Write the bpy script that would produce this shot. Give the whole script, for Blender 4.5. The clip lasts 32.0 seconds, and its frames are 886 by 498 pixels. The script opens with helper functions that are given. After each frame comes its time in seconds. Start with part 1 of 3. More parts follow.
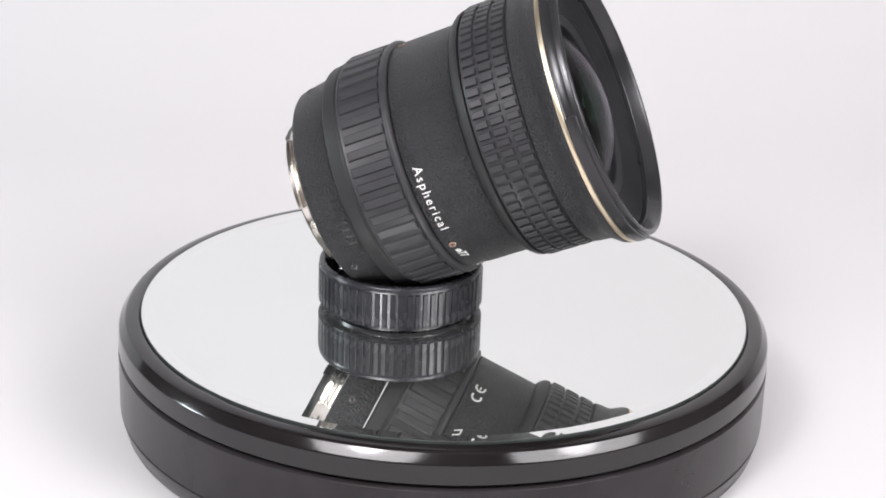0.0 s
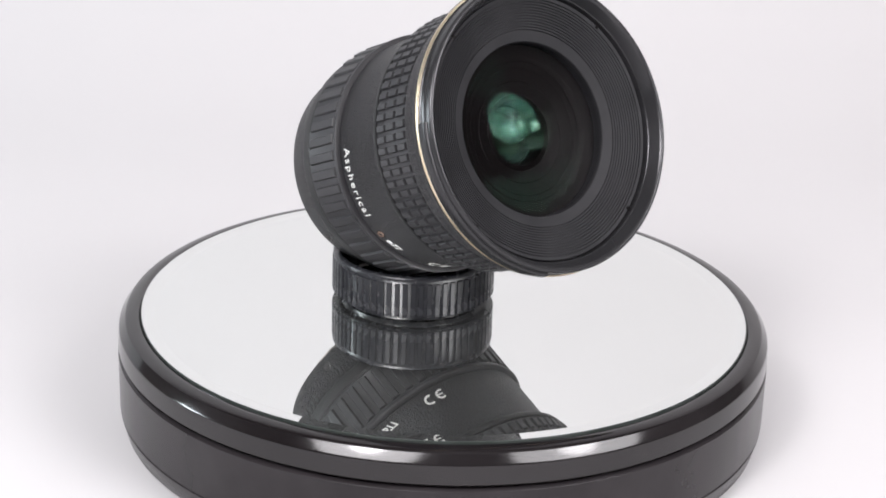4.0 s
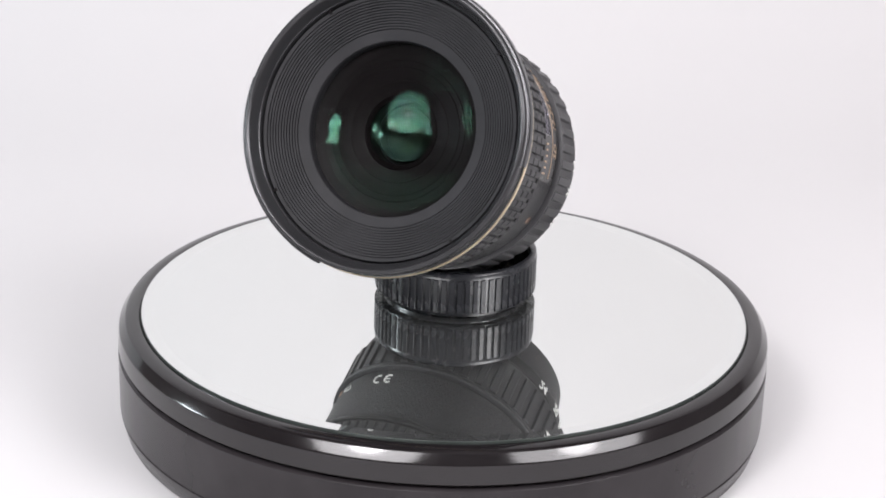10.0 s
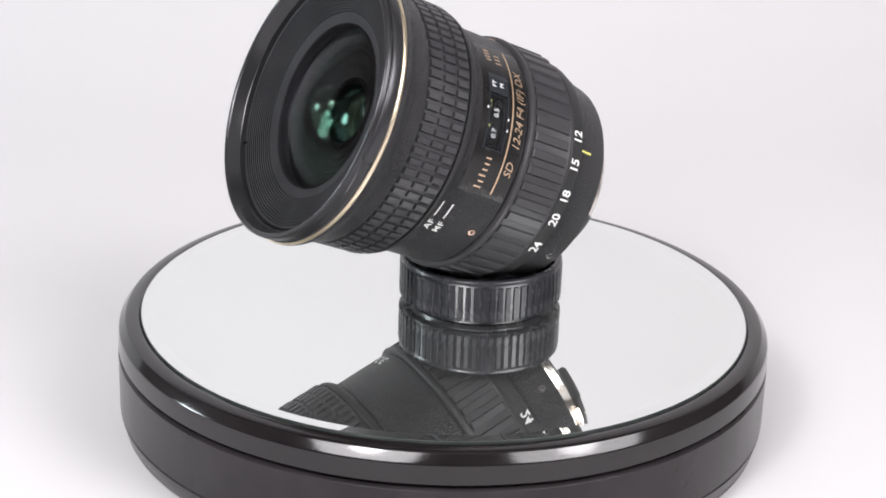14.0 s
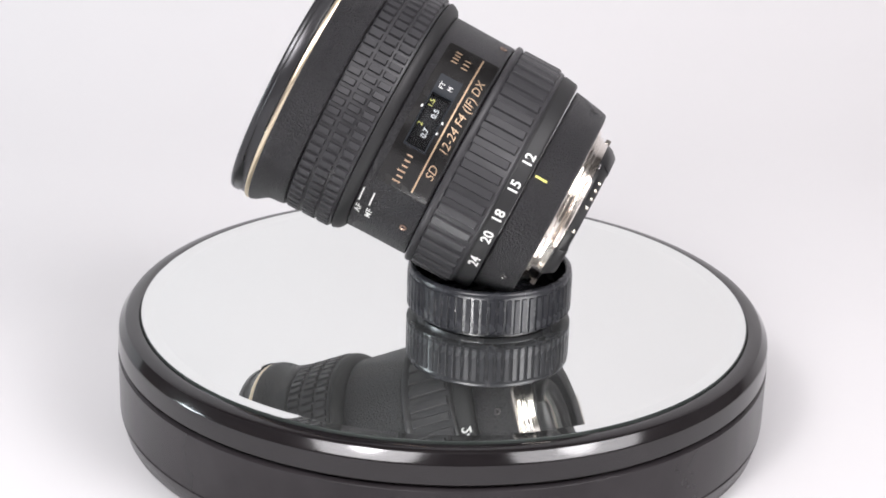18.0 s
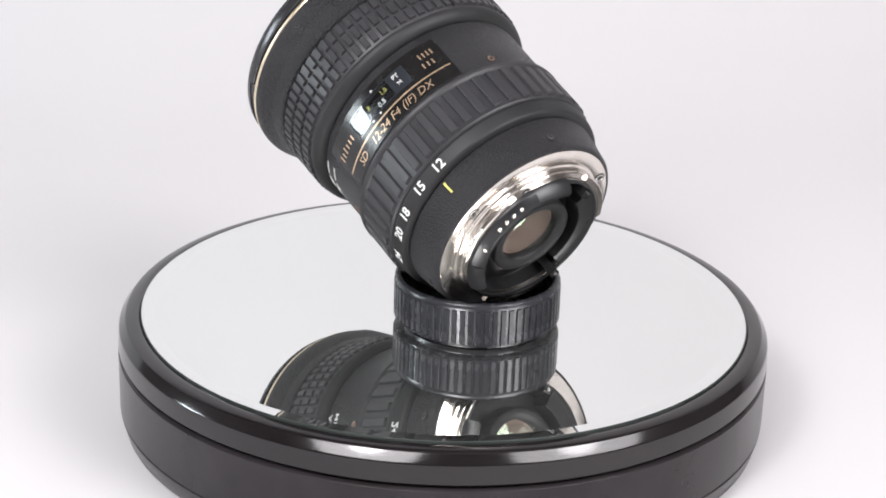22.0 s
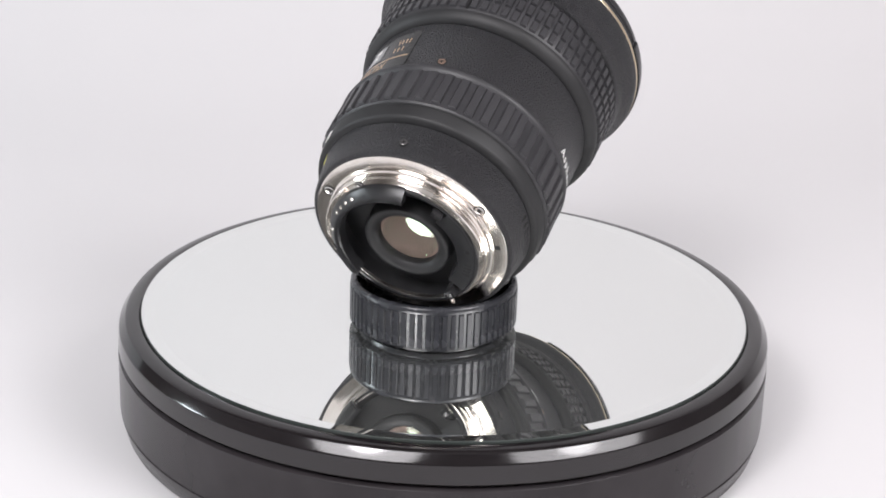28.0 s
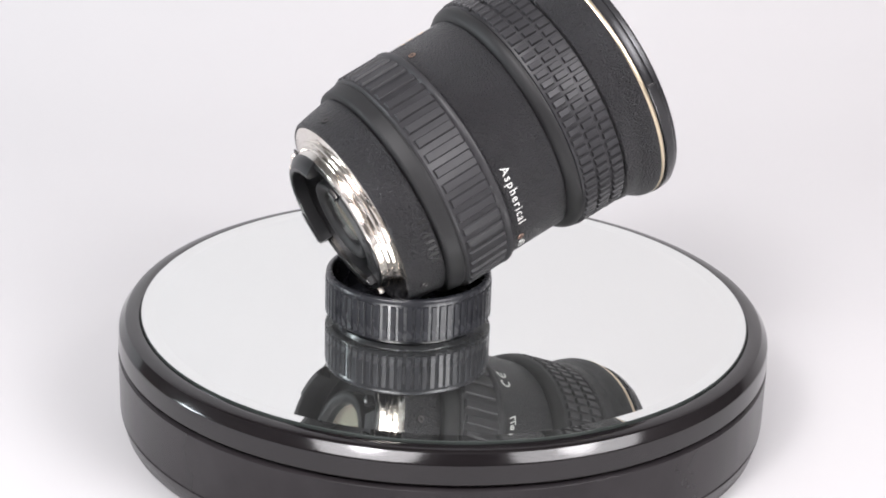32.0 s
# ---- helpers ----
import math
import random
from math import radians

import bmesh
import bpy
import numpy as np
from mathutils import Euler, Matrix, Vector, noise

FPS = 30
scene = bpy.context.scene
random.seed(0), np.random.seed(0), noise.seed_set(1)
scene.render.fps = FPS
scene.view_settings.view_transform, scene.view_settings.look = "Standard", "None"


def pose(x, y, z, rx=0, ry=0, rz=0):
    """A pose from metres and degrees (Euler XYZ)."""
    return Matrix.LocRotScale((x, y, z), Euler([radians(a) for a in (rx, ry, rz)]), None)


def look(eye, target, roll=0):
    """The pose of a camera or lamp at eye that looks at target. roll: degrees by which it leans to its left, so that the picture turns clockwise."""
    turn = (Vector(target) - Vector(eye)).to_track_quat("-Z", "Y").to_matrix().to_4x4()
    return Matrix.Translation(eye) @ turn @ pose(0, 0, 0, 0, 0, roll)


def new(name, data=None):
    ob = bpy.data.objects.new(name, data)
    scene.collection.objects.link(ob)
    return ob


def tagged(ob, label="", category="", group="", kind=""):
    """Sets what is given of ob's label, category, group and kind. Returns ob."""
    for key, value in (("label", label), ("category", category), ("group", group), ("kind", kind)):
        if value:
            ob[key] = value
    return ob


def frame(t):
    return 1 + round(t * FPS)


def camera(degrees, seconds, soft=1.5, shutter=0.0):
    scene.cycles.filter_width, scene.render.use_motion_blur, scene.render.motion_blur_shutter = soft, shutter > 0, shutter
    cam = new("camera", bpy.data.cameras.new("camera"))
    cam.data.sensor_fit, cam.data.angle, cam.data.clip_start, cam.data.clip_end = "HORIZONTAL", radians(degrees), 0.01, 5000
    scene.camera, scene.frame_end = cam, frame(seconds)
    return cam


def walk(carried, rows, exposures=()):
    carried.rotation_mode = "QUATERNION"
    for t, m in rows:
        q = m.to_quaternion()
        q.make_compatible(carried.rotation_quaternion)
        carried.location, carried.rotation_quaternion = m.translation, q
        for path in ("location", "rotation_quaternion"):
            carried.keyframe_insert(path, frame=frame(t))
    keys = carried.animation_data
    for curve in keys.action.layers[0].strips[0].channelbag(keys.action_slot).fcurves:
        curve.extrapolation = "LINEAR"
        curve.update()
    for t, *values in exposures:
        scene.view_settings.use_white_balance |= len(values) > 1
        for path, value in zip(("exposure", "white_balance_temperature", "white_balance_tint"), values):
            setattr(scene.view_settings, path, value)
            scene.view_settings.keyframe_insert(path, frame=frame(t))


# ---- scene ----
cam = camera(23.689, 32.0, soft=1.8)
EYE = (0.0, -0.59938, 0.25768)
AIM = (-0.00085, -0.04171, 0.03631)
walk(cam, [(0.0, look(EYE, AIM, 1.882)), (32.0, look(EYE, AIM, 1.882))],
     [(0.0, 0.10), (18.0, 0.11), (22.0, 0.10), (24.0, 0.06), (25.0, 0.01), (29.0, 0.01), (30.0, 0.06), (32.0, 0.11)])


# ---- light ----
world = bpy.data.worlds.new("world")
world.use_nodes = True
scene.world = world
world.node_tree.nodes["Background"].inputs[0].default_value = (0.9, 0.93, 1.0, 1)
world.node_tree.nodes["Background"].inputs[1].default_value = 0.05


def softbox(name, eye, target, w, h, watts):
    d = bpy.data.lights.new(name, "AREA")
    d.shape, d.size, d.size_y, d.energy = "ELLIPSE", w, h, watts
    d.color = (1.0, 0.972, 0.998)
    ob = new(name, d)
    ob.matrix_basis = look(eye, target)
    return ob


softbox("softbox_lamp", (0.810, -0.661, 0.777), (0.0, -0.02, 0.05), 0.93, 0.828, 13.4)
softbox("softbox_core", (0.809, -0.660, 0.776), (0.0, -0.02, 0.05), 0.252, 0.252, 2.0)
softbox("softbox_lamp", (-0.441, -0.855, 0.880), (0.0, -0.02, 0.05), 0.702, 0.702, 11.8)
softbox("softbox_core", (-0.4404, -0.854, 0.879), (0.0, -0.02, 0.05), 0.20, 0.20, 3.4)
# unseen overhead lamp, added as fill against floor shadows and for the chrome
overhead_fill = softbox("overhead_fill", (0.40, -0.45, 1.86), (0.40, -0.449, 0.0), 1.25, 1.25, 2.4)
overhead_fill.data.shape = "SQUARE"
window_light = softbox("window_light", (-1.62, -0.05, 0.28), (0.0, 0.0, 0.06), 0.30, 0.44, 9.5)
window_light.data.shape = "RECTANGLE"
window_light.data.color = (0.86, 0.95, 1.0)


# ---- materials ----
def material(name, color, rough=0.5, metal=0.0, grain=0.0, grain_size=0.0005, bump=0.3, wear=0.0, wear_size=0.012,
             coat=0.0, spec=0.5, second=None, stretch=None, rough_var=0.06, lathe=0.0):
    """Procedural surface: two scales of variation in colour and gloss, and a fine relief."""
    m = bpy.data.materials.new(name)
    m.use_nodes = True
    nt = m.node_tree
    b = nt.nodes["Principled BSDF"]
    b.inputs["Base Color"].default_value = (*color, 1)
    b.inputs["Roughness"].default_value = rough
    b.inputs["Metallic"].default_value = metal
    b.inputs["Coat Weight"].default_value = coat
    b.inputs["Coat Roughness"].default_value = 0.05
    b.inputs["Specular IOR Level"].default_value = spec
    tc = nt.nodes.new("ShaderNodeTexCoord")
    src = tc.outputs["Object"]
    if stretch:
        mp = nt.nodes.new("ShaderNodeMapping")
        mp.inputs["Scale"].default_value = stretch
        nt.links.new(src, mp.inputs["Vector"])
        src = mp.outputs["Vector"]
    big = nt.nodes.new("ShaderNodeTexNoise")
    big.inputs["Scale"].default_value = 1 / wear_size
    big.inputs["Detail"].default_value = 5
    nt.links.new(src, big.inputs["Vector"])
    fine = nt.nodes.new("ShaderNodeTexNoise")
    fine.inputs["Scale"].default_value = 1 / grain_size
    fine.inputs["Detail"].default_value = 2
    nt.links.new(src, fine.inputs["Vector"])
    if wear:
        mix = nt.nodes.new("ShaderNodeMix")
        mix.data_type = "RGBA"
        ramp = nt.nodes.new("ShaderNodeMapRange")
        ramp.inputs["From Min"].default_value, ramp.inputs["From Max"].default_value = 0.35, 0.7
        ramp.inputs["To Max"].default_value = wear
        nt.links.new(big.outputs["Fac"], ramp.inputs["Value"])
        nt.links.new(ramp.outputs["Result"], mix.inputs["Factor"])
        mix.inputs["A"].default_value = (*color, 1)
        mix.inputs["B"].default_value = (*(second or [min(1, c * 1.8 + 0.01) for c in color]), 1)
        nt.links.new(mix.outputs["Result"], b.inputs["Base Color"])
    rr = nt.nodes.new("ShaderNodeMapRange")
    rr.inputs["To Min"].default_value = max(0.0, rough - rough_var)
    rr.inputs["To Max"].default_value = min(1.0, rough + rough_var)
    nt.links.new(big.outputs["Fac"], rr.inputs["Value"])
    nt.links.new(rr.outputs["Result"], b.inputs["Roughness"])
    if lathe:
        tg = nt.nodes.new("ShaderNodeTangent")
        tg.direction_type, tg.axis = "RADIAL", "Z"
        b.inputs["Anisotropic"].default_value = lathe
        b.inputs["Anisotropic Rotation"].default_value = 0.25
        nt.links.new(tg.outputs["Tangent"], b.inputs["Tangent"])
    if grain:
        bp = nt.nodes.new("ShaderNodeBump")
        bp.inputs["Strength"].default_value = bump
        bp.inputs["Distance"].default_value = grain
        nt.links.new(fine.outputs["Fac"], bp.inputs["Height"])
        nt.links.new(bp.outputs["Normal"], b.inputs["Normal"])
    return m


CRINKLE = material("crinkle_black_plastic", (0.0305, 0.0298, 0.0328), 0.39, grain=0.0026, grain_size=0.00055, bump=1.0, wear=0.25, spec=0.5)
SATIN = material("satin_black_plastic", (0.0160, 0.0160, 0.0168), 0.52, spec=0.38, grain=0.00004, grain_size=0.0004, bump=0.2, wear=0.3)
RUBBER = material("black_rubber", (0.0278, 0.0273, 0.0300), 0.45, grain=0.00006, grain_size=0.0006, bump=0.35, wear=0.3, wear_size=0.006, spec=0.46)
SHROUD = material("glossy_shroud_plastic", (0.012, 0.012, 0.013), 0.33, grain=0.00003, grain_size=0.0008, bump=0.15, wear=0.4, wear_size=0.005)
MATTE = material("matte_black_paint", (0.0182, 0.0181, 0.0200), 0.6, spec=0.2, wear=0.4)
GLOSS = material("glossy_black_plastic", (0.017, 0.0165, 0.0175), 0.19, grain=0.00002, grain_size=0.003, bump=0.1, wear=0.4, rough_var=0.05)
ANODISED = material("black_anodised_aluminium", (0.042, 0.042, 0.045), 0.25, 0.5, grain=0.00002, grain_size=0.002, bump=0.1, wear=0.4, second=(0.055, 0.055, 0.058), rough_var=0.05)
BEZEL = material("polished_black_plastic", (0.008, 0.0065, 0.0073), 0.12, spec=0.62, grain=0.00002, grain_size=0.006, bump=0.08, wear=0.3, wear_size=0.03, rough_var=0.03)
SHELL = material("moulded_black_plastic", (0.018, 0.0155, 0.017), 0.24, spec=0.33, grain=0.00003, grain_size=0.004, bump=0.1, wear=0.4, wear_size=0.02)
CAP = material("moulded_cap_plastic", (0.021, 0.022, 0.026), 0.26, grain=0.00004, grain_size=0.0015, bump=0.2, wear=0.5, wear_size=0.004, second=(0.034, 0.035, 0.041), rough_var=0.1)
CHROME = material("brushed_chrome", (0.87, 0.83, 0.78), 0.2, 1.0, lathe=0.85, grain=0.00001, grain_size=0.0006, bump=0.15, wear=0.5, wear_size=0.004, second=(0.68, 0.60, 0.53), rough_var=0.08)
STEEL = material("screw_steel", (0.55, 0.54, 0.53), 0.25, 1.0, wear=0.4, wear_size=0.001)
DARKSCREW = material("blackened_screw", (0.11, 0.105, 0.105), 0.32, 0.8, wear=0.5, wear_size=0.0008)
COPPER = material("coppery_screw", (0.52, 0.37, 0.29), 0.35, 0.9, wear=0.6, wear_size=0.0008, second=(0.2, 0.1, 0.08))
DEEP = material("deep_black_paint", (0.0040, 0.0030, 0.0033), 0.45, wear=0.4, wear_size=0.004, spec=0.07, second=(0.004, 0.003, 0.0033))
CONTACT = material("gold_flashed_contact", (0.85, 0.80, 0.70), 0.25, 1.0, wear=0.3, wear_size=0.001)
# black for raised pieces that paint the shade of small recesses
SLOTSHADE = material("recess_shade", (0.01, 0.01, 0.01), 0.6)
GOLD = material("gold_anodised_ring", (0.90, 0.78, 0.58), 0.34, 1.0, grain=0.000005, grain_size=0.0004, bump=0.1, wear=0.4, wear_size=0.006, second=(0.80, 0.66, 0.46))
GOLDINK = material("gold_print", (0.56, 0.40, 0.27), 0.36, 0.75, wear=0.3, wear_size=0.001)
WHITEINK = material("white_print", (0.82, 0.82, 0.80), 0.5, wear=0.2, wear_size=0.0008, second=(0.7, 0.7, 0.68))
YELLOWINK = material("yellow_print", (0.72, 0.68, 0.18), 0.5, wear=0.2, wear_size=0.0008)
EMBOSS = material("engraved_black", (0.008, 0.008, 0.008), 0.5)
PLATE = material("name_plate_black", (0.006, 0.0055, 0.0055), 0.26, grain=0.00002, grain_size=0.0005, bump=0.1, wear=0.3, wear_size=0.004)
WINDOW = material("window_glass_black", (0.022, 0.025, 0.030), 0.07, coat=0.6, wear=0.2, rough_var=0.03)
PAPER = material("white_backdrop_paper", (0.655, 0.645, 0.653), 0.85, grain=0.0001, grain_size=0.003, bump=0.08, wear=0.5, wear_size=0.25, second=(0.695, 0.684, 0.692), spec=0.2)
WALLGREY = material("beige_room_paint", (0.24, 0.225, 0.215), 0.8, wear=0.4, wear_size=0.4)
SILVER = material("mirror_silver", (0.84, 0.858, 0.842), 0.012, 0.975, wear=0.3, wear_size=0.03, second=(0.825, 0.843, 0.825), rough_var=0.006)
GLASSEDGE = material("green_glass_edge", (0.05, 0.058, 0.055), 0.15, coat=0.3, wear=0.6, wear_size=0.01, second=(0.02, 0.026, 0.022))


def coated(name, color, tint, spec=1.0):
    """A deep glass element: dark body, coloured coating in its gloss."""
    m = bpy.data.materials.new(name)
    m.use_nodes = True
    b = m.node_tree.nodes["Principled BSDF"]
    b.inputs["Base Color"].default_value = (*color, 1)
    b.inputs["Roughness"].default_value = 0.03
    b.inputs["Specular IOR Level"].default_value = spec
    b.inputs["Specular Tint"].default_value = (*tint, 1)
    return m


def coated_glass(name, tint, low, high, through_tint=(0.97, 0.97, 0.97), graze=0.0):
    """Clear glass whose coating leaves only a faint tinted reflection."""
    m = bpy.data.materials.new(name)
    m.use_nodes = True
    nt = m.node_tree
    nt.nodes.remove(nt.nodes["Principled BSDF"])
    refr = nt.nodes.new("ShaderNodeBsdfTransparent")
    refr.inputs["Color"].default_value = (*through_tint, 1)
    gl = nt.nodes.new("ShaderNodeBsdfGlossy")
    gl.inputs["Color"].default_value = (*tint, 1)
    gl.inputs["Roughness"].default_value = 0.0
    mix = nt.nodes.new("ShaderNodeMixShader")
    lw = nt.nodes.new("ShaderNodeLayerWeight")
    lw.inputs["Blend"].default_value = 0.5
    mr = nt.nodes.new("ShaderNodeMapRange")
    mr.inputs["From Min"].default_value, mr.inputs["From Max"].default_value = 0.06, 0.30
    mr.inputs["To Min"].default_value, mr.inputs["To Max"].default_value = low, high
    nt.links.new(lw.outputs["Facing"], mr.inputs["Value"])
    nt.links.new(mr.outputs["Result"], mix.inputs[0])
    nt.links.new(refr.outputs[0], mix.inputs[1])
    nt.links.new(gl.outputs[0], mix.inputs[2])
    power = nt.nodes.new("ShaderNodeMath")
    power.operation = "POWER"
    power.inputs[1].default_value = 5.0
    nt.links.new(lw.outputs["Facing"], power.inputs[0])
    rise = nt.nodes.new("ShaderNodeMath")
    rise.operation = "MULTIPLY"
    rise.inputs[1].default_value = graze
    nt.links.new(power.outputs[0], rise.inputs[0])
    plain = nt.nodes.new("ShaderNodeBsdfGlossy")
    plain.inputs["Color"].default_value = (0.92, 0.84, 0.95, 1)
    plain.inputs["Roughness"].default_value = 0.0
    edge = nt.nodes.new("ShaderNodeMixShader")
    nt.links.new(rise.outputs[0], edge.inputs[0])
    nt.links.new(mix.outputs[0], edge.inputs[1])
    nt.links.new(plain.outputs[0], edge.inputs[2])
    nt.links.new(edge.outputs[0], nt.nodes["Material Output"].inputs["Surface"])
    return m


FRONTGLASS = coated_glass("front_element_glass", (0.40, 0.97, 0.70), 0.0054, 0.0066, graze=0.32)
TEALCOAT = coated_glass("teal_coated_element", (0.45, 0.92, 0.78), 0.016, 0.024)
PALEGREEN = coated_glass("pale_green_coated_element", (0.55, 1.0, 0.72), 0.022, 0.024)
GREENCOAT = coated("green_coated_element", (0.010, 0.013, 0.010), (0.35, 1.0, 0.45), 0.42)
VIOLETCOAT = coated("violet_coated_element", (0.006, 0.005, 0.008), (0.75, 0.6, 1.0), 0.9)
# peach body colour imitates bright paper light coming through the lens
PEACHLIT = coated("peach_lit_element", (0.40, 0.29, 0.25), (1.0, 0.85, 0.75), 1.0)
OLIVECOAT = coated_glass("olive_coated_element", (0.70, 1.0, 0.68), 0.08, 0.10)
PANEGLASS = coated_glass("window_pane_glass", (0.94, 0.97, 1.0), 0.024, 0.034, (0.9, 0.92, 0.94), graze=0.4)
REARGLASS = coated_glass("rear_element_glass", (0.88, 1.0, 0.84), 0.035, 0.06, graze=0.3)


# ---- mesh helpers ----
def mesh_of(name, verts, faces, sharp=38):
    me = bpy.data.meshes.new(name)
    me.from_pydata(verts, [], faces)
    bm = bmesh.new()
    bm.from_mesh(me)
    bmesh.ops.recalc_face_normals(bm, faces=bm.faces)
    bm.to_mesh(me)
    bm.free()
    for p in me.polygons:
        p.use_smooth = True
    me.set_sharp_from_angle(angle=radians(sharp))
    return me


def part(name, me, mat, parent, label="", m=None):
    """One mesh object under a thing or a part."""
    ob = new(name, me)
    if mat and not me.materials:
        me.materials.append(mat)
    ob.parent = parent
    if m is not None:
        ob.matrix_basis = m
    if label:
        tagged(ob, label)
    return ob


def thing(name, label, category, m=None, kind="", group=""):
    ob = new(name)
    ob.empty_display_size = 0.02
    if m is not None:
        ob.matrix_basis = m
    return tagged(ob, label, category, group, kind)


MM = 0.001


def revolve(name, prof, n=128, closed=True, a0=0.0, a1=360.0, sharp=38):
    """Turns a profile of (height, radius) in mm about z; part turns get end faces."""
    full = abs(a1 - a0) >= 359.9
    k = n if full else n + 1
    P = len(prof)
    verts, faces = [], []
    for i in range(k):
        a = radians(a0 + (a1 - a0) * i / n)
        c, s = math.cos(a), math.sin(a)
        for z, r in prof:
            verts.append((r * c * MM, r * s * MM, z * MM))
    for i in range(n):
        j = (i + 1) % k
        for q in range(P if closed else P - 1):
            w = (q + 1) % P
            faces.append((i * P + q, j * P + q, j * P + w, i * P + w))
    if not full and closed:
        faces.append(tuple(range(P)))
        faces.append(tuple(n * P + q for q in range(P)))
    return mesh_of(name, verts, faces, sharp)


def disc(name, prof, n=96, sharp=38):
    """Like revolve for a profile that starts and ends on the axis."""
    verts, faces = [(0, 0, prof[0][0] * MM)], []
    inner = prof[1:-1]
    P = len(inner)
    for i in range(n):
        a = 2 * math.pi * i / n
        for z, r in inner:
            verts.append((r * math.cos(a) * MM, r * math.sin(a) * MM, z * MM))
    verts.append((0, 0, prof[-1][0] * MM))
    last = len(verts) - 1
    for i in range(n):
        j = (i + 1) % n
        faces.append((0, 1 + j * P, 1 + i * P))
        faces.append((last, 1 + i * P + P - 1, 1 + j * P + P - 1))
        for q in range(P - 1):
            faces.append((1 + i * P + q, 1 + j * P + q, 1 + j * P + q + 1, 1 + i * P + q + 1))
    return mesh_of(name, verts, faces, sharp)


def pad(name, s0, s1, r, half_deg, height, edge=0.35, k=4, top=0.72):
    """A raised block on a cylinder about z, centred on angle 0, with sloped and softened sides (mm)."""
    verts, faces = [], []
    levels = [(0.0, 1.0, 0.0), (0.72, 1 - (1 - top) * 0.5, edge * 0.5), (1.0, top, edge)]
    for h, wid, inset in levels:
        for s in (s0 + inset, s1 - inset):
            for i in range(k + 1):
                a = radians(-half_deg * wid + 2 * half_deg * wid * i / k)
                rr = r + h * height - (0.25 if h == 0 else 0)
                verts.append((rr * math.cos(a) * MM, rr * math.sin(a) * MM, s * MM))
    row = k + 1
    lev = 2 * row
    for L in range(2):
        a, b = L * lev, (L + 1) * lev
        for i in range(k):
            faces.append((a + i, a + i + 1, b + i + 1, b + i))
            faces.append((a + row + i, b + row + i, b + row + i + 1, a + row + i + 1))
        faces.append((a, b, b + row, a + row))
        faces.append((a + k, a + row + k, b + row + k, b + k))
    t = 2 * lev
    for i in range(k):
        faces.append((t + i, t + i + 1, t + row + i + 1, t + row + i))
    return mesh_of(name, verts, faces, 32)


def band(name, s0, s1, ang0, ang1, r, thick=0.12, n=None, taper=0.0):
    """A thin strip that follows the cylinder between two angles; r may differ at its two ends."""
    n = n or max(2, int(abs(ang1 - ang0) / 3))
    r0, r1 = (r, r) if not isinstance(r, tuple) else r
    return revolve(name, [(s0, r0 - 0.3), (s0, r0 + thick), (s1, r1 + thick), (s1, r1 - 0.3)], n, True, ang0, ang1)


def joined(name, meshes):
    """Several meshes as one."""
    bm = bmesh.new()
    for me in meshes:
        bm.from_mesh(me)
    whole = bpy.data.meshes.new(name)
    bm.to_mesh(whole)
    bm.free()
    return whole


def text_mesh(name, body, size, s, ang, r, lean=0.0, thick=0.06, width=1.0, space=1.0, slope=0.0, bold=0.018):
    """Letters wrapped on the cylinder, read along growing angle, tops towards the front (mm, degrees)."""
    cu = bpy.data.curves.new(name, "FONT")
    cu.body, cu.size, cu.shear, cu.space_character = body, size, lean, space
    cu.align_x, cu.align_y = "CENTER", "CENTER"
    cu.extrude = thick
    cu.offset = size * bold
    cu.resolution_u = 3
    ob = bpy.data.objects.new(name, cu)
    scene.collection.objects.link(ob)
    dg = bpy.context.evaluated_depsgraph_get()
    me = bpy.data.meshes.new_from_object(ob.evaluated_get(dg))
    bpy.data.objects.remove(ob)
    bpy.data.curves.remove(cu)
    for v in me.vertices:
        a = radians(ang) + v.co.x * width / r
        rr = r + v.co.z + slope * v.co.y
        v.co = (rr * math.cos(a) * MM, rr * math.sin(a) * MM, (s + v.co.y) * MM)
    me.materials.clear()
    me.name = name
    return me


def on_barrel(s, ang, r):
    """Pose on the barrel whose z points outwards."""
    return Matrix.Rotation(radians(ang), 4, "Z") @ Matrix.Translation((r * MM, 0, s * MM)) @ Matrix.Rotation(radians(90), 4, "Y")


def screw(parent, m, mat, r=1.1, turn=20, name="screw"):
    head = part(name, disc("screw_head", [(-0.3, 0), (-0.3, r), (0.16, r), (0.26, r * 0.85), (0.14, r * 0.62), (0.14, 0)], 20), mat, parent, m=m)
    verts, faces = [], []
    for k in range(2):
        a = radians(turn + 90 * k)
        u, v = Vector((math.cos(a), math.sin(a), 0)), Vector((-math.sin(a), math.cos(a), 0))
        base = len(verts)
        for z in (0.10, 0.19 + 0.005 * k):
            for p, q in ((-1, -1), (1, -1), (1, 1), (-1, 1)):
                c = (u * p * r * 0.55 + v * q * r * 0.13) * MM
                verts.append((c.x, c.y, z * MM))
        for f in ((4, 5, 6, 7), (0, 1, 5, 4), (1, 2, 6, 5), (2, 3, 7, 6), (3, 0, 4, 7)):
            faces.append(tuple(base + i for i in f))
    # black bars proud of the head, the slot's shade as colour
    part("slot_shade", mesh_of("slot_shade", verts, faces), SLOTSHADE, head)
    # flat dark ring, paints the shade round the sunk head
    part("rim_shade", revolve("rim_shade", [(-0.3, r), (0.03, r), (0.03, r * 1.28), (-0.3, r * 1.28)], 20), SLOTSHADE, head)
    return head


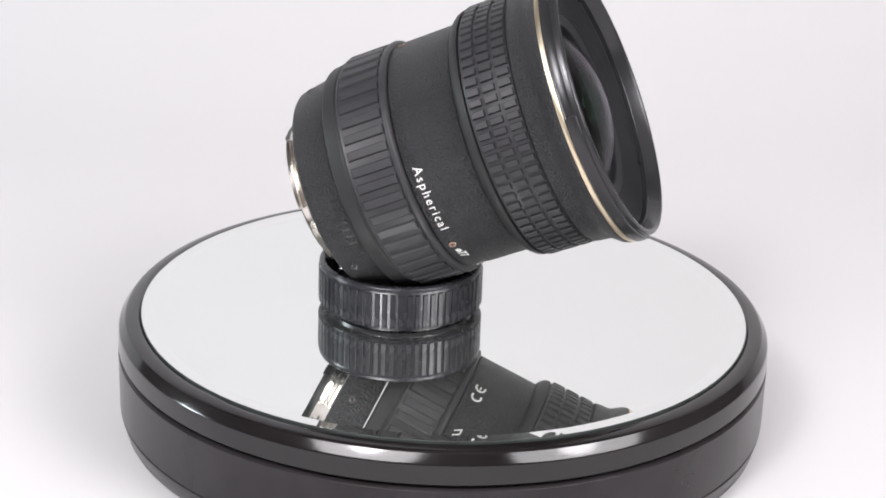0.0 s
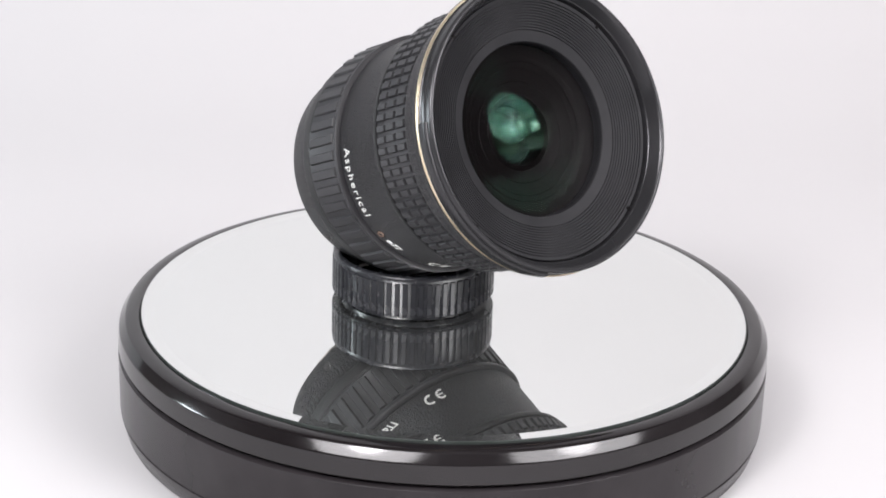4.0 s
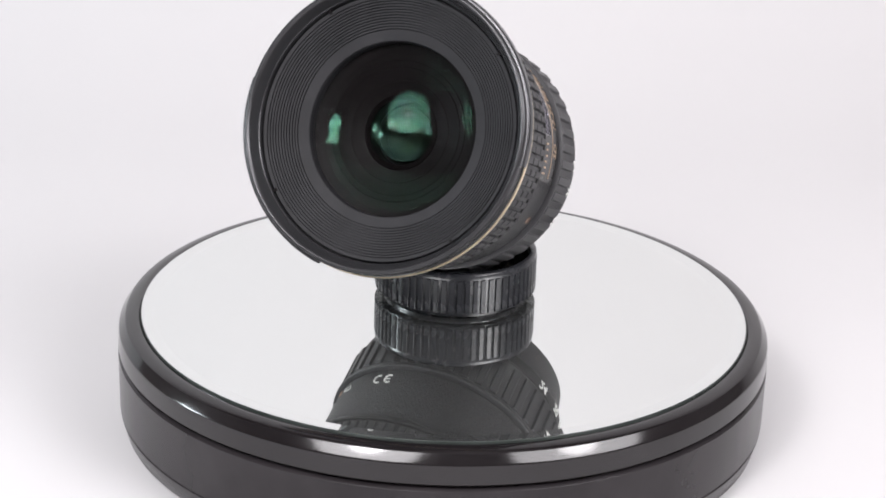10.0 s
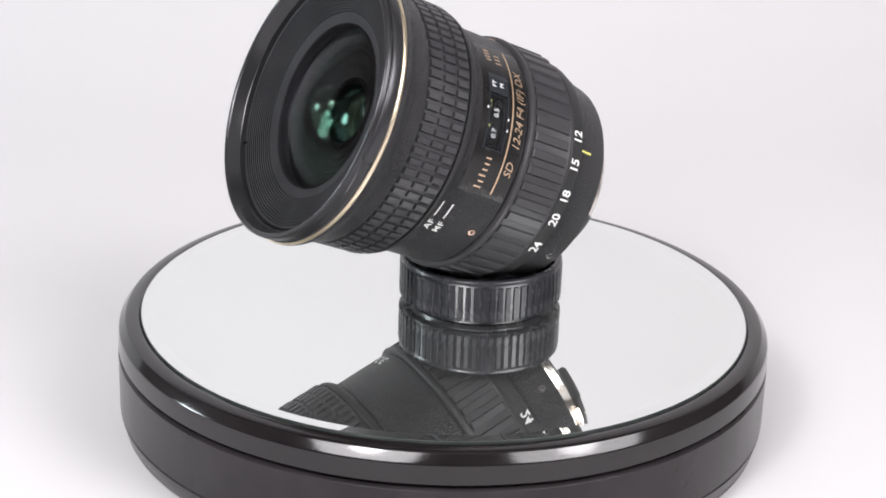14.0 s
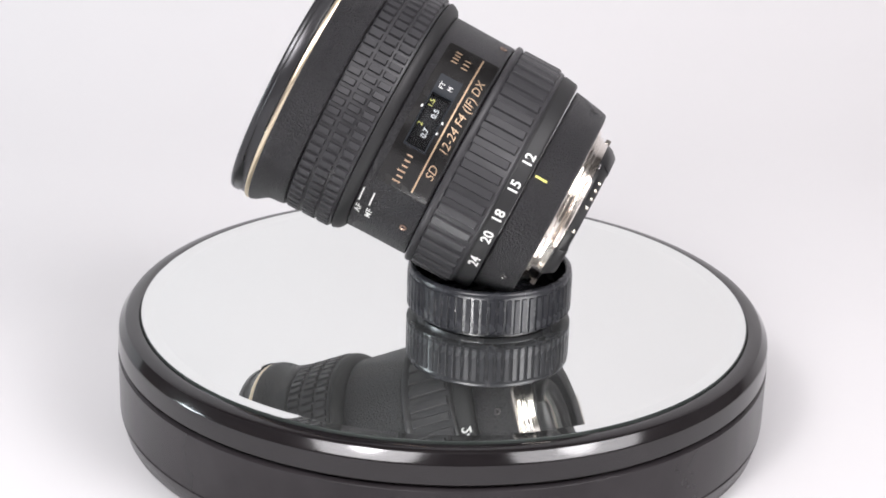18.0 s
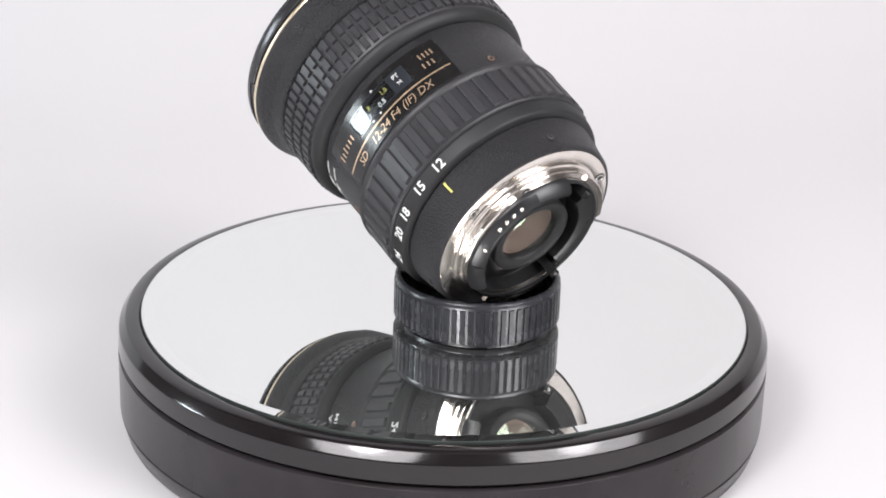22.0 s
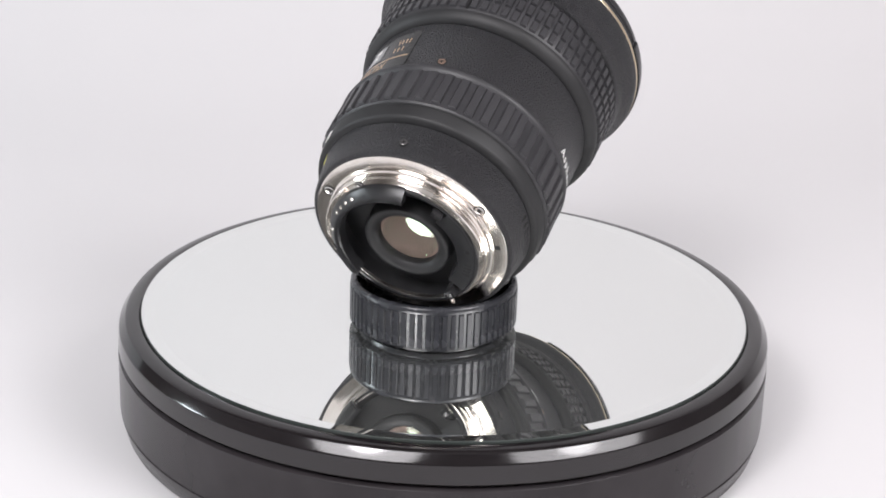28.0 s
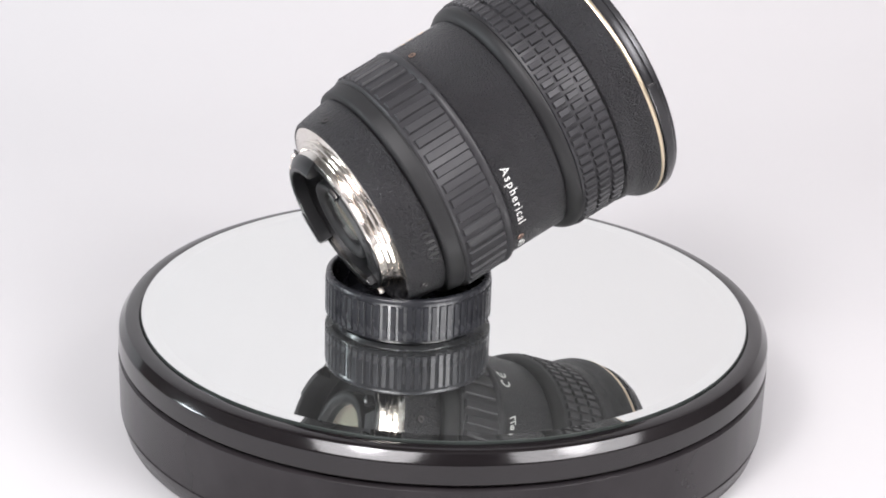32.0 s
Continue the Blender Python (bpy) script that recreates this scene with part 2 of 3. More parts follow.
# ---- the setting: paper sweep and plain closing walls ----
FLOOR = -0.0365
verts, faces = [], []
line = [(-1.2, FLOOR), (-0.6, FLOOR), (-0.2, FLOOR), (0.1, FLOOR), (0.25, FLOOR)]
for i in range(1, 17):
    a = radians(90 * i / 16)
    line.append((0.25 + 0.42 * math.sin(a), FLOOR + 0.42 * (1 - math.cos(a))))
line += [(0.67, 0.8), (0.67, 1.25)]
for x in (-1.1, 1.1):
    verts += [(x, y, z) for y, z in line]
L = len(line)
faces = [(i, L + i, L + i + 1, i + 1) for i in range(L - 1)]
sweep = mesh_of("backdrop", verts, faces, 60)
bm = bmesh.new()
bm.from_mesh(sweep)
bmesh.ops.solidify(bm, geom=bm.faces[:], thickness=0.0012)
bm.to_mesh(sweep)
bm.free()
sweep.materials.append(PAPER)
tagged(new("backdrop", sweep), "seamless white paper sweep under and behind the turntable", "backdrop", kind="structure")


def slab(name, x0, x1, y0, y1, z0, z1, mat, label):
    v = [(x, y, z) for z in (z0, z1) for x, y in ((x0, y0), (x1, y0), (x1, y1), (x0, y1))]
    f = [(3, 2, 1, 0), (4, 5, 6, 7), (0, 1, 5, 4), (1, 2, 6, 5), (2, 3, 7, 6), (3, 0, 4, 7)]
    me = mesh_of(name, v, f)
    me.materials.append(mat)
    return tagged(new(name, me), label, name.split("_")[0], kind="structure")


slab("floor", -1.7, 1.7, -1.9, 1.3, FLOOR - 0.10, FLOOR - 0.006, WALLGREY, "plain beige floor under the paper")
slab("wall_north", -1.7, 1.7, 1.3, 1.4, FLOOR - 0.1, 1.9, WALLGREY, "plain beige room wall behind the paper")
slab("wall_south", -1.7, 1.7, -2.0, -1.9, FLOOR - 0.1, 1.9, WALLGREY, "plain beige room wall behind the camera")
slab("wall_west", -1.8, -1.7, -2.0, 1.4, FLOOR - 0.1, 1.9, WALLGREY, "plain beige room side wall")
slab("wall_east", 1.7, 1.8, -2.0, 1.4, FLOOR - 0.1, 1.9, WALLGREY, "plain beige room side wall")
slab("ceiling", -1.8, 1.8, -2.0, 1.4, 1.9, 2.0, WALLGREY, "plain beige ceiling")

# ---- turntable ----
MZ = 0.8
turntable = thing("turntable", "round glossy black turntable with a mirrored top on white paper", "turntable")
base = part("base", revolve("base", [(-9.9, 60), (-9.9, 98.0), (-10.1, 99.2), (-10.6, 99.7), (-27.6, 99.6), (-27.9, 99.2), (-28.2, 99.2), (-28.5, 99.5),
            (-33.5, 98.2), (-35.4, 96.6), (-36.3, 94.0), (-36.3, 60)], 160), SHELL, turntable, "satin black moulded base with a fine seam")
platter = part("platter", revolve("platter", [(-9.0, 40), (-9.0, 98.8), (-8.8, 99.35), (-8.4, 99.6), (-3.2, 99.36), (-2.9, 99.33), (-2.65, 99.25), (-2.45, 99.14), (-0.1, 97.38), (0.06, 97.1), (0.22, 96.7), (0.40, 96.1), (0.56, 95.3), (0.66, 94.5), (0.66, 93.8), (0.58, 93.3), (0.42, 93.0), (0.2, 92.85),
               (-2.2, 92.85), (-2.2, 40)], 192, sharp=12), BEZEL, turntable, "polished black bevelled platter rim")
mirror = part("mirror", disc("mirror", [(-2.0, 0), (-2.0, 92.45), (MZ + 0.40, 92.45), (MZ, 88.2), (MZ, 88.1), (MZ, 0)], 192, 1), SILVER, platter, "round bevelled mirror plate")
part("glass_edge", revolve("glass_edge", [(-1.9, 92.47), (MZ + 0.38, 92.47), (MZ + 0.22, 92.74), (-1.9, 92.78)], 192), GLASSEDGE, mirror, "green-tinted glass edge")

# ---- rear cap that carries the lens ----
CAPX, CAPY = -0.0136, 0.0013
rear_cap = thing("rear_lens_cap", "ribbed black plastic lens cap, open side up on mirror", "lens cap")
CAP_M = Matrix.Translation((CAPX, CAPY, MZ * MM + 0.00004))
cap_body = part("cap_body", revolve("cap_body", [(0.0, 6), (0.0, 21.6), (0.25, 22.0), (1.5, 22.1), (1.75, 22.3), (1.85, 24.0), (2.1, 24.55), (2.4, 24.7), (12.9, 24.75), (13.5, 25.0), (14.6, 25.0),
                (15.1, 24.7), (15.3, 24.2), (15.3, 23.5), (14.9, 23.1), (3.0, 22.9), (2.2, 22.2), (2.2, 6)], 144), CAP, rear_cap, m=CAP_M)
part("cap_floor", disc("cap_floor", [(0.3, 0), (0.3, 6.2), (2.1, 6.2), (2.1, 0)], 48), CAP, cap_body)
rib_me = pad("rib", 2.3, 13.2, 24.7, 2.0, 0.5, edge=0.25, k=3, top=0.72)
for i in range(64):
    jitter = random.uniform(-0.25, 0.25)
    part("rib", rib_me, CAP, cap_body, m=Matrix.Rotation(radians(i * 360 / 64 + jitter), 4, "Z"))

# ---- camera lens ----
E1 = Vector((-0.40006001, 0.09149803, 0.91191014))
E2 = Vector((-0.22295387, -0.97482900, 0.00000000))
AX = Vector((0.88895644, -0.20331390, 0.41038994))
ORG = Vector((-0.00017443, -0.00210574, 0.05209905))
LENS_M = Matrix.Translation(ORG) @ Matrix((E1, E2, AX)).transposed().to_4x4()
camera_lens = thing("camera_lens", "black zoom camera lens with thin gold ring, leaning in a cap", "camera lens")


def piece(name, me, mat, label=""):
    return part(name, me, mat, camera_lens, label, LENS_M)


WINDOW_A0, WINDOW_A1 = -76.4, -49.2
rear_barrel = piece("rear_barrel", revolve("rear_barrel", [(-35.7, 24), (-36.85, 29.35), (-37.0, 29.7), (-36.8, 30.2), (-36.2, 30.65), (-33.0, 31.3), (-27.0, 32.3), (-26.0, 32.4), (-25.7, 32.1), (-25.7, 26)]), CRINKLE)
zoom_ring = piece("zoom_ring", revolve("zoom_ring", [(-25.3, 27), (-25.3, 33.6), (-24.9, 34.2), (-24.3, 34.45), (-20.9, 34.9), (-20.6, 34.7), (-20.3, 34.7), (-20.1, 35.0), (-19.9, 35.0), (-19.9, 27)]), SATIN)
zoom_grip = piece("zoom_grip", revolve("zoom_grip", [(-20.0, 30), (-20.0, 35.0), (-19.5, 35.4), (-19.0, 35.25), (-6.2, 35.25), (-5.6, 35.9), (-4.9, 36.2), (-4.2, 36.1), (-3.8, 35.6), (-3.7, 34.2), (-3.7, 30)], 144), RUBBER, "black rubber zoom grip with long ribs")
zrib = pad("rib", -18.9, -6.1, 35.15, 2.5, 0.85, edge=0.5, k=6, top=0.72)
for i in range(45):
    part("rib", zrib, RUBBER, zoom_grip, m=Matrix.Rotation(radians(i * 8 + 0.5), 4, "Z"))
main_barrel = piece("main_barrel", joined("main_barrel", [
    revolve("rear", [(-3.4, 29), (-3.4, 34.6), (-3.2, 34.85), (4.4, 34.9), (4.4, 29)]),
    revolve("middle", [(4.4, 31), (4.4, 34.9), (10.6, 34.97), (10.6, 31)], 116, True, WINDOW_A1, WINDOW_A0 + 360),
    revolve("front", [(10.6, 29), (10.6, 34.97), (13.0, 35.0), (15.85, 35.05), (16.0, 34.85), (16.0, 29)])]), CRINKLE)
focus_ring = piece("focus_ring", revolve("focus_ring", [(16.25, 29), (16.25, 35.1), (16.35, 35.5), (16.6, 36.1), (17.1, 36.8), (18.2, 37.6), (19.2, 37.95), (19.7, 37.9), (19.9, 37.4), (19.9, 29)]), SATIN)
focus_grip = piece("focus_grip", revolve("focus_grip", [(20.15, 30), (20.15, 37.4), (20.4, 37.6), (28, 37.75), (34.8, 37.85), (35.0, 37.6), (35.0, 30)]), RUBBER, "black rubber focus grip with rectangular pads")
for col, (s0, s1) in enumerate(((20.9, 24.9), (25.6, 29.7), (30.6, 34.7))):
    fpad = pad("grip_pad", s0, s1, 37.62 + 0.09 * col, 1.66, 0.85, edge=0.3, k=2, top=0.74)
    for i in range(75):
        part("grip_pad", fpad, RUBBER, focus_grip, m=Matrix.Rotation(radians(i * 4.8 + 3.4), 4, "Z"))
part("seam", band("seam", 20.4, 34.8, 0.8, 1.2, (37.65, 37.9), 0.5, 2), EMBOSS, focus_grip)
front_barrel = piece("front_barrel", revolve("front_barrel", [(35.3, 30), (35.3, 38.1), (35.55, 38.65), (36.2, 38.95), (38.0, 39.15), (40.2, 39.3), (41.0, 39.65), (42.6, 40.8), (43.8, 41.7), (45.0, 42.15), (45.5, 42.2), (45.6, 41.6), (45.6, 39.0), (44.0, 38.7), (36.5, 36.0)]), CRINKLE)
gold_ring = piece("gold_ring", revolve("gold_ring", [(45.55, 40), (45.55, 42.05), (45.7, 42.17), (46.2, 42.25), (46.75, 42.17), (46.9, 42.05), (46.9, 40)]), GOLD, "thin gold ring")
front_ring = piece("front_ring", revolve("front_ring", [(46.8, 39.4), (46.9, 41.75), (47.15, 41.8), (47.35, 41.55), (47.6, 41.4), (49.5, 41.3), (49.8, 41.35), (50.0, 41.75), (51.2, 41.7), (51.6, 41.58), (51.9, 41.35), (52.08, 41.0), (52.1, 40.7),
                    (52.03, 40.45), (51.8, 40.25), (48.7, 38.85), (48.4, 38.6), (48.2, 38.4), (47.8, 38.4), (47.5, 38.7), (47.0, 38.7)], 144), ANODISED, "glossy black front rim with hood bayonet")
piece("filter_ring", revolve("filter_ring", [(48.3, 38.55), (48.7, 38.72), (51.4, 39.95), (51.75, 40.15), (51.9, 40.35), (51.7, 40.5), (51.2, 40.4), (48.7, 39.1)], 144), ANODISED, "satin black filter ring")
for a in (79, -97):
    part("bayonet_lug", revolve("bayonet_lug", [(47.25, 40.6), (47.25, 42.35), (47.45, 42.6), (47.8, 42.68), (49.6, 42.6), (50.3, 42.5), (50.55, 42.3), (50.6, 42.1), (50.6, 40.6)], 40, True, a, a + 84), ANODISED, front_ring)
    part("index_mark", band("index_mark", 48.0, 50.5, a - 0.4, a - 0.1, 41.35, 0.15, 2), DARKSCREW, front_ring)
prof = [(47.9, 38.6), (47.9, 38.35), (45.2, 38.25), (45.2, 37.85), (46.9, 37.75), (47.1, 37.6)]
for i in range(12):
    r = 37.1 - i * 0.76
    z = 46.97 - i * 0.20
    prof += [(z, r), (z - 0.08, r - 0.44), (z - 0.75, r - 0.47), (z - 0.75, r - 0.71), (z - 0.19, r - 0.73)]
prof += [(44.55, 27.9), (43.9, 25.5), (43.8, 25.1), (43.5, 24.9), (40.0, 24.7), (38.0, 24.9), (38.0, 38.6)]
front_baffle = piece("front_baffle", revolve("front_baffle", prof, 128, sharp=20), MATTE, "matte black ridged ring round the front glass")
# black strips, not cuts: the shade of four notches put into colour
for a in (38.1, -49.0, 126.7, -139.0):
    part("notch_shade", band("notch_shade", 46.9, 47.35, a - 0.6, a + 0.6, 37.3, 0.9, 2), DEEP, front_baffle)

# inside of the front: stepped dark barrel and glass
prof = [(40.2, 24.9), (38.7, 20.2), (38.8, 20.05), (38.7, 19.9), (38.2, 18.4), (38.3, 18.25), (38.2, 18.1), (37.2, 14.7), (37.3, 14.5), (37.2, 14.3),
        (36.2, 10.9), (36.5, 10.6), (36.2, 10.4), (36.4, 10.1), (36.1, 9.9), (36.3, 9.6), (35.9, 9.4), (30.0, 9.2), (30.0, 0.5), (29.4, 0.5), (29.4, 26), (40.2, 26)]
piece("inner_barrel", revolve("inner_barrel", prof, 96, sharp=20), DEEP, "black inner barrel with fine rings")


def dome(name, s_edge, r, rad, thick=None, n=10, flip=1, back=0.0):
    """A spherical glass cap: edge height, edge radius, sphere radius (mm); back: sphere radius of its rear face."""
    c = s_edge - flip * math.sqrt(rad * rad - r * r)
    top = [(c + flip * rad, 0)]
    for i in range(1, n + 1):
        a = math.asin(r / rad) * i / n
        top.append((c + flip * rad * math.cos(a), rad * math.sin(a)))
    th = thick or 1.0
    if back:
        cb = s_edge - flip * th - flip * math.sqrt(back * back - r * r)
        low = []
        for i in range(n, 0, -1):
            a = math.asin(r / back) * i / n
            low.append((cb + flip * back * math.cos(a), back * math.sin(a)))
        low.append((cb + flip * back, 0))
    else:
        low = [(s_edge - flip * th, r), (s_edge - flip * th, 0)]
    return disc(name, top + low, 144, 60)


piece("front_element", dome("front_element", 42.6, 24.6, 44.0, 0.7, 28, 1, 42.0), FRONTGLASS, "bulging clear front glass element")
piece("second_element", dome("second_element", 45.2, 6.5, 9.0, 0.3, 14, 1, 8.7), PALEGREEN, "small clear element behind the front glass")
piece("deep_element", dome("deep_element", 35.9, 9.3, 15.0, 0.5, 14, 1, 14.6), TEALCOAT, "small teal-coated inner glass element")
piece("inner_element", dome("inner_element", 31.4, 8.2, 11.0, 0.5, 12, 1, 10.6), GREENCOAT, "small green-coated inner glass element")
piece("core_element", dome("core_element", 30.2, 4.2, 6.0, 0.6, 8), VIOLETCOAT, "tiny violet-coated inner glass element")

# ---- rear mount ----
lens_mount = piece("lens_mount", revolve("lens_mount", [(-36.4, 22), (-36.5, 29.2), (-37, 29.35), (-37.2, 29.05), (-37.22, 25.5), (-37.4, 25.3), (-38.1, 25.2), (-38.3, 24.95), (-38.32, 24.3), (-38.6, 24.05), (-39.4, 24.0), (-39.6, 23.75), (-39.6, 23.45), (-39.9, 23.25), (-41.3, 23.2), (-41.6, 23.0), (-41.7, 22.0), (-41.5, 21.2)], 160),
                   CHROME, "bright chrome bayonet mount")
for a0, a1 in ((-95, -42), (28, 82), (150, 205)):
    part("bayonet_tab", revolve("bayonet_tab", [(-40.5, 22.6), (-40.5, 24.3), (-40.8, 24.6), (-41.8, 24.6), (-42.1, 24.3), (-42.1, 22.6)], 30, True, a0, a1), CHROME, lens_mount)


def on_rear(r, ang, s):
    """Pose on the rear face whose z points to the rear."""
    return Matrix.Rotation(radians(ang), 4, "Z") @ Matrix.Translation((r * MM, 0, s * MM)) @ Matrix.Rotation(radians(180), 4, "X")


for a, r, s, t in ((-62.7, 26.6, -37.25, 25), (58.2, 26.9, -37.25, 60), (-27.5, 23.7, -41.7, 10)):
    screw(lens_mount, on_rear(r, a, s), STEEL, 1.5 if r > 26 else 1.0, t)
# dark raised strip, the notch's shade is put into its colour
part("lock_notch_shade", revolve("lock_notch_shade", [(-37.1, 25.7), (-37.27, 25.7), (-37.27, 27.4), (-37.1, 27.4)], 4, True, 87.4, 90.6), SLOTSHADE, lens_mount)
shroud = piece("rear_shroud", revolve("rear_shroud", [(-41.1, 23.1), (-42.4, 23.1), (-42.8, 22.8), (-44.9, 20.9), (-45.1, 20.5), (-45.1, 19.6), (-44.7, 19.2), (-41.1, 18.9)], 60, True, -128, 8), SHROUD, "black plastic contact shroud")
part("shroud_tab", revolve("shroud_tab", [(-42.1, 23.15), (-43.4, 22.6), (-45.0, 21.1), (-45.35, 20.7), (-45.35, 19.5), (-45.0, 19.1), (-42.1, 18.8)], 16, True, -22, 9), SHROUD, shroud)
part("shroud_tail", revolve("shroud_tail", [(-42.1, 23.15), (-43.6, 22.6), (-45.2, 21.2), (-45.4, 20.8), (-45.4, 19.4), (-42.1, 19.0)], 20, True, -126, -98), SHROUD, shroud)
well = part("rear_well", revolve("rear_well", [(-41.4, 22.5), (-42.1, 22.3), (-42.3, 21.9), (-42.2, 21.5), (-36.5, 21.2), (-35.7, 20.8), (-35.5, 12.9), (-34.7, 12.9), (-34.7, 22.5)], 120), SHROUD, lens_mount, "black plastic well round the rear glass")
part("well_land", revolve("well_land", [(-42.0, 21.45), (-42.25, 21.3), (-42.27, 16.3), (-42.0, 15.9), (-35.6, 15.9), (-35.6, 21.0)], 40, True, 44, 132), SHROUD, well)
part("aperture_lever", revolve("aperture_lever", [(-36.0, 18.6), (-43.3, 18.6), (-43.6, 18.9), (-43.6, 20.5), (-43.2, 20.9), (-36.0, 20.9)], 8, True, 33.5, 42.5), GLOSS, shroud)
part("coupling_lever", revolve("coupling_lever", [(-36.0, 18.6), (-44.1, 18.7), (-44.4, 19.0), (-44.4, 20.8), (-44.0, 21.2), (-36.0, 21.2)], 6, True, 137, 145), GLOSS, lens_mount)
part("lever_face", revolve("lever_face", [(-44.3, 19.3), (-44.46, 19.3), (-44.46, 20.5), (-44.3, 20.5)], 4, True, 139.0, 142.0), STEEL, lens_mount)
# black disc on the land, paints the shade inside a small hole
part("hole_shade", disc("hole_shade", [(-0.2, 0), (-0.2, 0.75), (0.06, 0.75), (0.06, 0)], 16), EMBOSS, lens_mount, m=on_rear(19.7, 84.5, -42.26))
for a in (-80.4, -59.6, -52.0, -44.5, -37.0):
    part("contact", disc("contact", [(-0.2, 0), (-0.2, 0.62), (0.12, 0.6), (0.3, 0.4), (0.36, 0)], 16), CONTACT, shroud, m=on_rear(21.55, a, -44.15) @ Matrix.Rotation(radians(51), 4, "Y"))
for k, a in enumerate((101, 105, 109, 113)):
    part("engraved_bar", band("engraved_bar", -42.32, -42.2, a - 0.9, a + 0.9, 18.6, 1.6 + 0.3 * (k % 2), 2), EMBOSS, lens_mount)
element_ring = piece("rear_element_ring", revolve("rear_element_ring", [(-34.9, 13.3), (-40.6, 12.9), (-41.0, 12.6), (-41.15, 12.2), (-41.1, 11.3), (-40.7, 10.6), (-40.0, 9.5), (-39.6, 9.3), (-34.9, 9.6)], 96), SATIN, "black ring round the rear glass")
part("rear_core", disc("rear_core", [(-33.2, 0), (-33.2, 13.2), (-34.0, 13.2), (-34.0, 0)], 48), DEEP, element_ring)
piece("rear_element", dome("rear_element", -39.7, 9.35, 40.0, 0.5, 12, -1, 39.0), REARGLASS, "clear rear glass element")
piece("rear_middle_element", dome("rear_middle_element", -38.4, 8.2, 30.0, 0.4, 10, -1, 29.0), OLIVECOAT, "olive-coated inner rear glass element")
piece("rear_inner_element", dome("rear_inner_element", -36.9, 9.3, 70.0, 0.5, 12, 1, 68.0), PEACHLIT, "inner rear glass element, light through it put into its peach colour")

# ---- screws on the barrels ----
for s, a, t in ((0.0, -119.4, 30), (-0.8, 0.7, 15), (-0.7, 124.3, 0)):
    screw(main_barrel, on_barrel(s, a, 34.85), COPPER, 1.15, t)
for a, t in ((0.9, 20), (124.7, 50), (-124.0, 70)):
    screw(rear_barrel, on_barrel(-32.5, a, 31.38), DARKSCREW, 1.15, t)

# ---- name plate, window and print ----


def plate_round_window(name, s0, s1, a0, a1, thick):
    """A strip on the barrel with the opening of the distance window left free."""
    return joined(name, [band(name, s0, 4.4, a0, a1, 34.9, thick, 40), band(name, 10.6, s1, a0, a1, 34.9, thick, 40),
                         band(name, 4.4, 10.6, a0, WINDOW_A0, 34.9, thick, 12), band(name, 4.4, 10.6, WINDOW_A1, a1, 34.9, thick, 16)])


part("plate_groove", plate_round_window("plate_groove", -2.85, 13.65, -99.3, -18.1, 0.07), EMBOSS, main_barrel)
plate = part("name_plate", plate_round_window("name_plate", -2.55, 13.35, -98.8, -18.6, 0.14), PLATE, main_barrel, "smooth black name plate with gold print")
part("gold_line", band("gold_line", 2.05, 2.55, -96.9, -19.7, 35.04, 0.06, 36), GOLDINK, plate)
drum = part("scale_drum", band("scale_drum", 4.2, 10.8, -80.0, -45.6, 33.2, 0.1, 24), PLATE, main_barrel, "black focus scale behind the window")
window = part("distance_window", band("distance_window", 4.0, 11.0, WINDOW_A1, -38.6, 35.04, 0.12, 10), WINDOW, plate, "dark glossy distance window")
for s0, s1, a0, a1 in ((4.0, 4.4, -77.0, WINDOW_A1), (10.6, 11.0, -77.0, WINDOW_A1), (4.4, 10.6, -77.0, WINDOW_A0)):
    part("window_frame", band("window_frame", s0, s1, a0, a1, 35.04, 0.12, 12), WINDOW, window)
pane = part("window_pane", revolve("window_pane", [(4.42, 34.95), (4.42, 35.1), (10.58, 35.1), (10.58, 34.95)], 20, True, WINDOW_A0, WINDOW_A1), PANEGLASS, window, "clear window pane")
pane.visible_shadow = False
for body, s, a, size in (("FT", 9.0, -44.3, 2.1), ("M", 6.4, -44.2, 2.0)):
    part("scale_text", text_mesh("scale_text", body, size, s, a, 35.2, bold=0.0), WHITEINK, window)
for body, a in (("0.7", -68.3), ("0.5", -57.6)):
    part("scale_text", text_mesh("scale_text", body, 2.3, 6.9, a, 33.34, bold=0.008), WHITEINK, drum)
for body, a in (("2", -65.0), ("1.5", -53.5)):
    part("scale_text", text_mesh("scale_text", body, 2.1, 9.4, a, 33.34, bold=0.006), YELLOWINK, drum)
for a, s in ((-57.5, 11.35), (-60.5, 3.75), (-66.0, 3.75)):
    part("index_tick", band("index_tick", s - 0.25, s + 0.25, a - 0.6, a + 0.6, 35.04, 0.08, 2), WHITEINK, plate)
part("plate_text", text_mesh("plate_text", "SD", 3.7, -0.35, -83.5, 35.05, 0.22, bold=0.0), GOLDINK, plate)
part("plate_text", text_mesh("plate_text", "12-24 F4 (IF) DX", 3.7, -0.45, -53.2, 35.05, 0.22, width=0.98, bold=0.0), GOLDINK, plate)
# the maker's lettering as plain bars
for i in range(6):
    a = -95.2 + i * 2.85
    part("logo_bar", band("logo_bar", 6.6, 9.0 if i in (0, 2) else 8.4, a - 0.42, a + 0.42, 35.04, 0.06, 2), GOLDINK, plate)
for s_low, angles in ((8.5, (-29.6, -27.4, -25.2, -23.0)), (5.0, (-30.6, -28.0, -25.4))):
    for a in angles:
        part("logo_bar", band("logo_bar", s_low, s_low + 1.9, a - 0.38, a + 0.38, 35.04, 0.06, 2), GOLDINK, plate)
